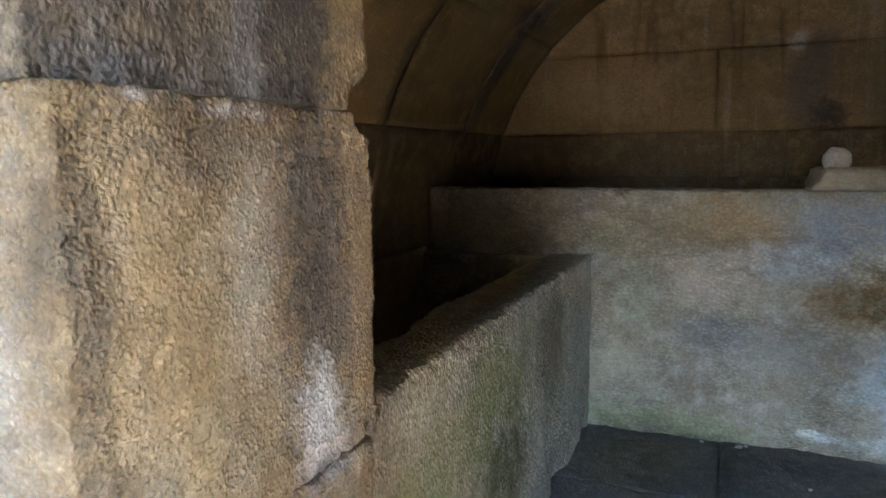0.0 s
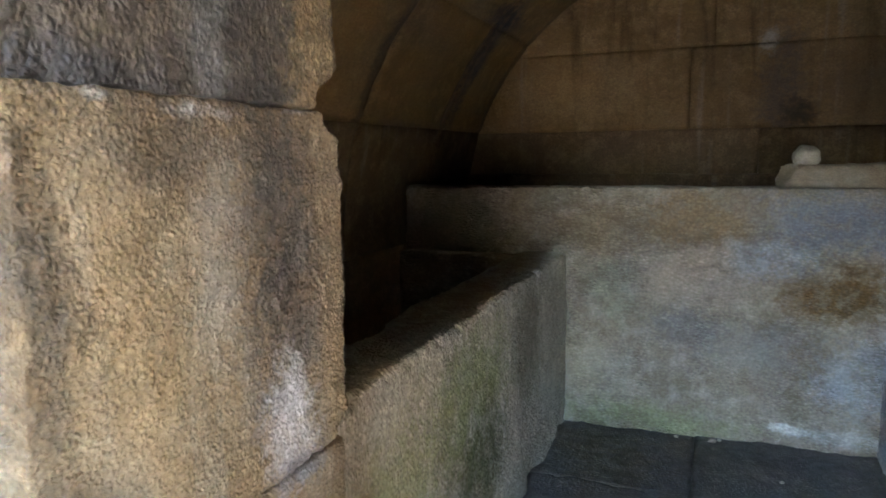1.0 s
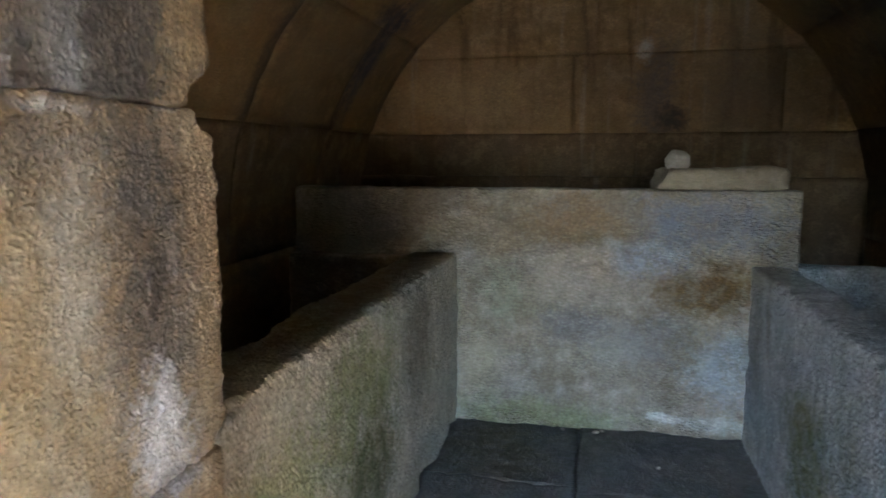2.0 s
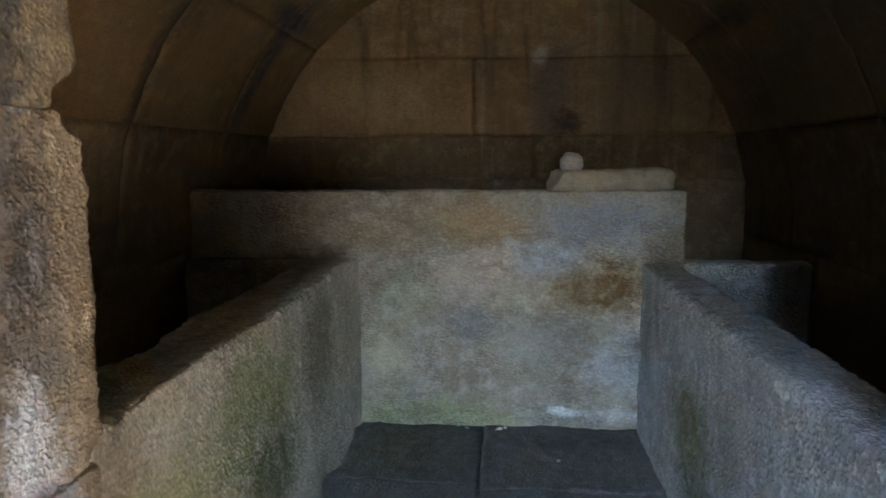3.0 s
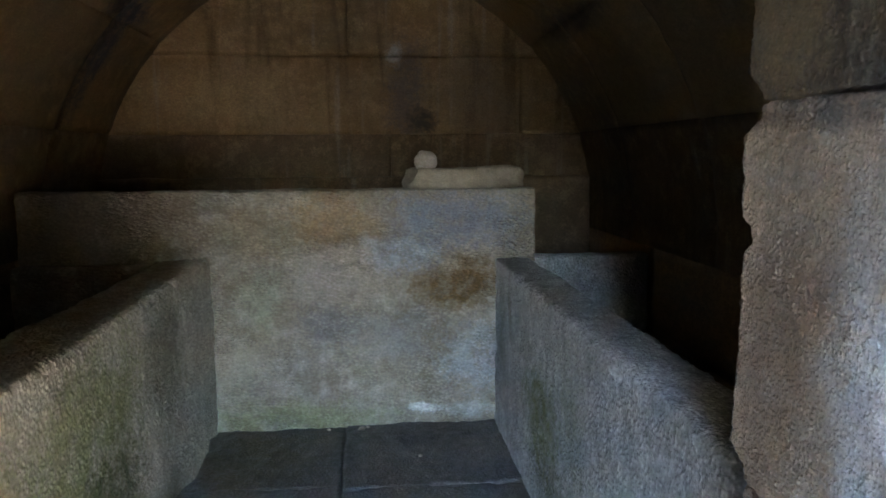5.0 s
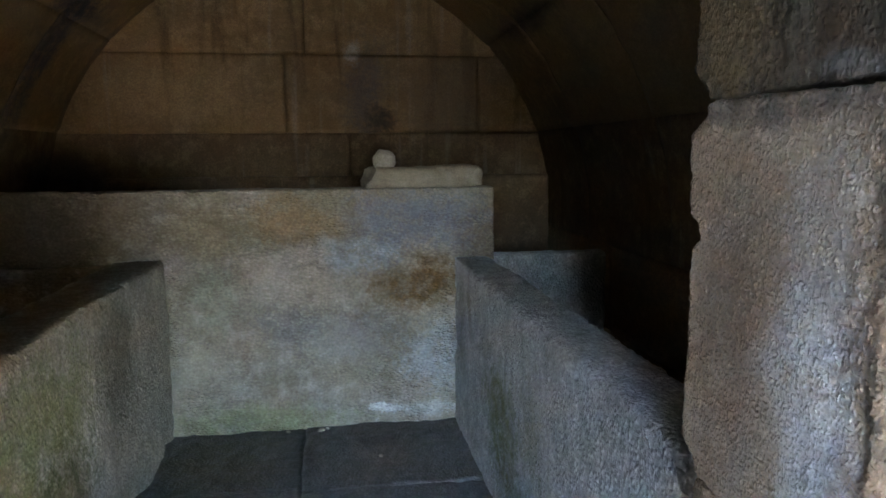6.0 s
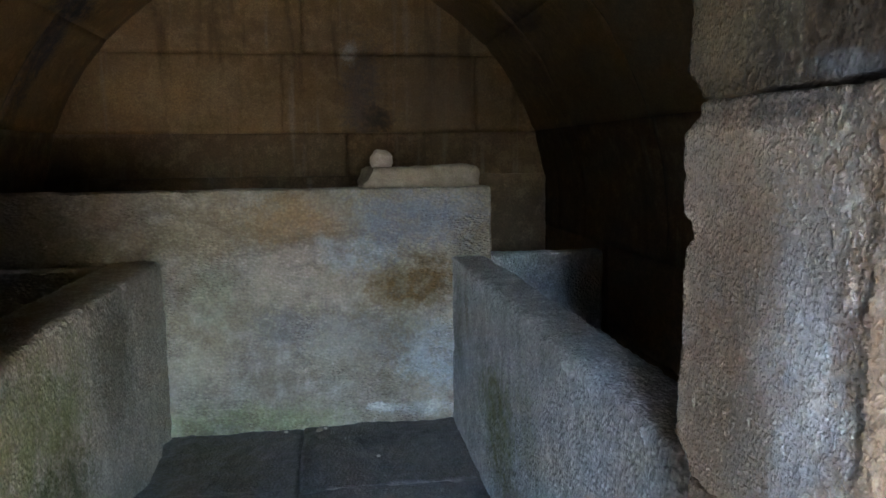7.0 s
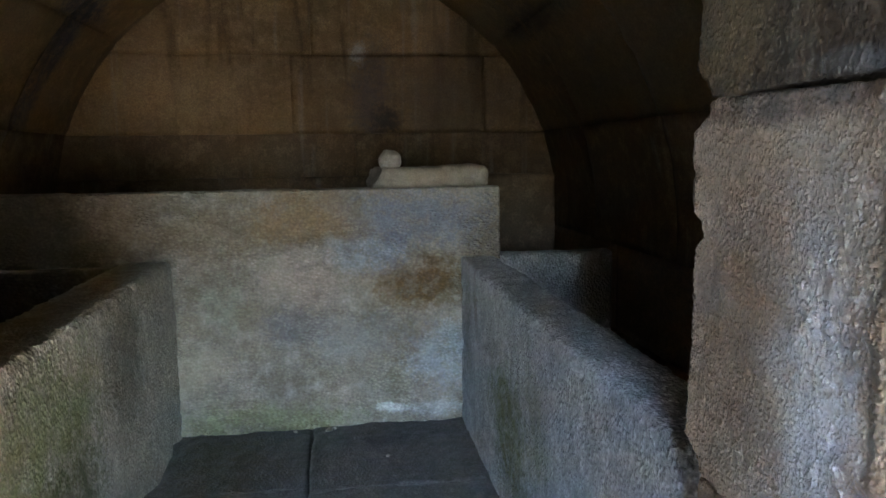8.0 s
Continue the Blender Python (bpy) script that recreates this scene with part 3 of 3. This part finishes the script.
hewn("front_slab", (-0.745, -0.523, 1.05, 3.402, -0.01, 0.858), LEFT_SLAB, left_bench, (0.018, 0.008, 0.010), 0.013, 0.005, 0.0032, seed=120.0, wear=1.0, comb=1.5, chips=nicked_rim(-0.523, 0.858, 1.10, 3.2, -1, 5) + [
    ((-0.523, 1.50, 0.858), 0.035, (-0.010, 0, -0.008)), ((-0.523, 1.80, 0.858), 0.03, (-0.010, 0, -0.008)), ((-0.523, 2.25, 0.858), 0.035, (-0.012, 0, -0.008)), ((-0.745, 1.7, 0.858), 0.18, (0.03, 0, -0.004)), ((-0.745, 1.25, 0.858), 0.18, (0.03, 0, -0.004)),
    ((-0.523, 3.402, 0.858), 0.05, (-0.008, -0.006, -0.014)), ((-0.523, 2.75, 0.0), 0.16, (-0.03, 0, 0.0)), ((-0.523, 3.30, 0.0), 0.12, (-0.03, 0, 0.0))], label="upright granite slab with green moss and a chipped rim")
hewn("end_slab", (-1.385, -0.748, 3.32, 3.406, 0.052, 0.842), BACK_SLAB, left_bench, (0.02, 0.02, 0.02), 0.012, 0.005, 0.0015, seed=121.0)

right_bench = tagged(new("burial_bench"), "blue-grey granite burial bench with a worn rim", "stone bench", "burial benches in the chamber")
right_bench.location = (1.2, 2.25, 0.0)
hewn("front_slab", (0.832, 1.002, 1.125, 3.408, -0.01, 0.832), RIGHT_SLAB, right_bench, (0.015, 0.008, 0.011), 0.011, 0.005, 0.0034, seed=122.0, wear=0.9, comb=0.9, chips=nicked_rim(0.832, 0.832, 1.42, 3.0, 1, 8) + [
    ((0.835, 1.685, 0.805), 0.030, (-0.022, 0, 0.006)), ((0.835, 1.645, 0.79), 0.03, (0.018, 0, 0)), ((0.832, 1.24, 0.806), 0.022, (-0.012, 0, 0.004)), ((0.832, 1.125, 0.832), 0.16, (0.003, 0.008, -0.010)),
    ((0.832, 2.05, 0.82), 0.06, (0.012, 0, -0.006)), ((0.832, 2.5, 0.82), 0.08, (0.01, 0, -0.008)),
    ((0.832, 3.408, 0.4), 0.10, (0.01, -0.012, 0))], label="upright granite slab with a rounded, pitted rim")
hewn("end_slab", (1.006, 1.625, 3.42, 3.53, 0.052, 0.832), RIGHT_SLAB, right_bench, (0.02, 0.03, 0.02), 0.014, 0.005, 0.0015, seed=123.0)

rear_bench = tagged(new("burial_bench"), "tall pale granite rear bench with rust and moss stains", "stone bench", "burial benches in the chamber")
rear_bench.location = (-0.17, 3.9, 0.0)
hewn("front_slab", (-1.385, 1.032, 3.411, 3.56, -0.01, 1.174), BACK_SLAB, rear_bench, (0.012, 0.03, 0.012), 0.010, 0.005, 0.0016, seed=124.0, wear=0.8, label="tall pale granite slab with rust, moss and pale patches")
hewn("rear_ledge", (-1.36, 1.60, 4.33, 4.424, 0.05, 1.205), LOW_COURSE_SHADED, rear_bench, (0.03, 0.03, 0.03), 0.015, 0.006, seed=90.0, label="narrow brown stone ledge along the rear wall")

# ---- loose stones on the rear bench ----
tagged(hewn("stone_fragment", (0.385, 0.985, 3.43, 3.555, 1.172, 1.272), FRAGMENT, None, (0.012, 0.012, 0.012), 0.026, 0.007, 0.001, seed=130.0, wear=0.8, chips=[
    ((0.385, 3.46, 1.272), 0.12, (0.065, 0, -0.006)), ((0.985, 3.43, 1.272), 0.05, (-0.012, 0, -0.01))]),
    "pale broken stone bar lying on the rear bench", "stone")


def pebble(at, size):
    bm = bmesh.new()
    bmesh.ops.create_icosphere(bm, subdivisions=4, radius=1.0)
    for v in bm.verts:
        k = 1 + 0.09 * fbm(v.co + Vector((4, 1, 2)), 1.2, 3)
        flat = max(v.co.z, -0.62)
        v.co = Vector((v.co.x * size[0], v.co.y * size[1], (flat + 0.62) * size[2])) * k
    verts, faces = [tuple(v.co) for v in bm.verts], [[v.index for v in f.verts] for f in bm.faces]
    bm.free()
    return linked("pebble", verts, faces, PEBBLE, None, at)


tagged(pebble((0.502, 3.50, 1.267), (0.058, 0.050, 0.054)), "small round pale stone on the broken stone bar", "stone")


def chip(at, size, turn, label):
    """A flat, sharp-edged flake of stone lying on the paving."""
    bm = bmesh.new()
    bmesh.ops.create_icosphere(bm, subdivisions=2, radius=1.0)
    for v in bm.verts:
        k = 1 + 0.35 * noise.noise(v.co * 1.3 + Vector((turn, 2.0, 5.0)))
        v.co = Vector((v.co.x * size[0], v.co.y * size[1], (max(v.co.z, -0.4) + 0.4) * size[2])) * k
    bm.transform(Matrix.Rotation(turn, 4, "Z"))
    verts, faces = [tuple(v.co) for v in bm.verts], [[v.index for v in f.verts] for f in bm.faces]
    bm.free()
    tagged(linked("stone_chip", verts, faces, PEBBLE, None, at), label, "stone", "stone chips on the paving")


chip((0.165, 3.365, 0.002), (0.020, 0.012, 0.010), 0.4, "small pale stone chip on the dark paving")
chip((0.195, 3.385, 0.002), (0.011, 0.009, 0.007), 1.7, "small pale stone chip on the dark paving")
chip((0.005, 3.372, 0.002), (0.013, 0.009, 0.007), 2.6, "small pale stone chip on the dark paving")
chip((0.43, 3.02, 0.003), (0.012, 0.008, 0.006), 0.9, "small pale stone chip lying out on the paving")
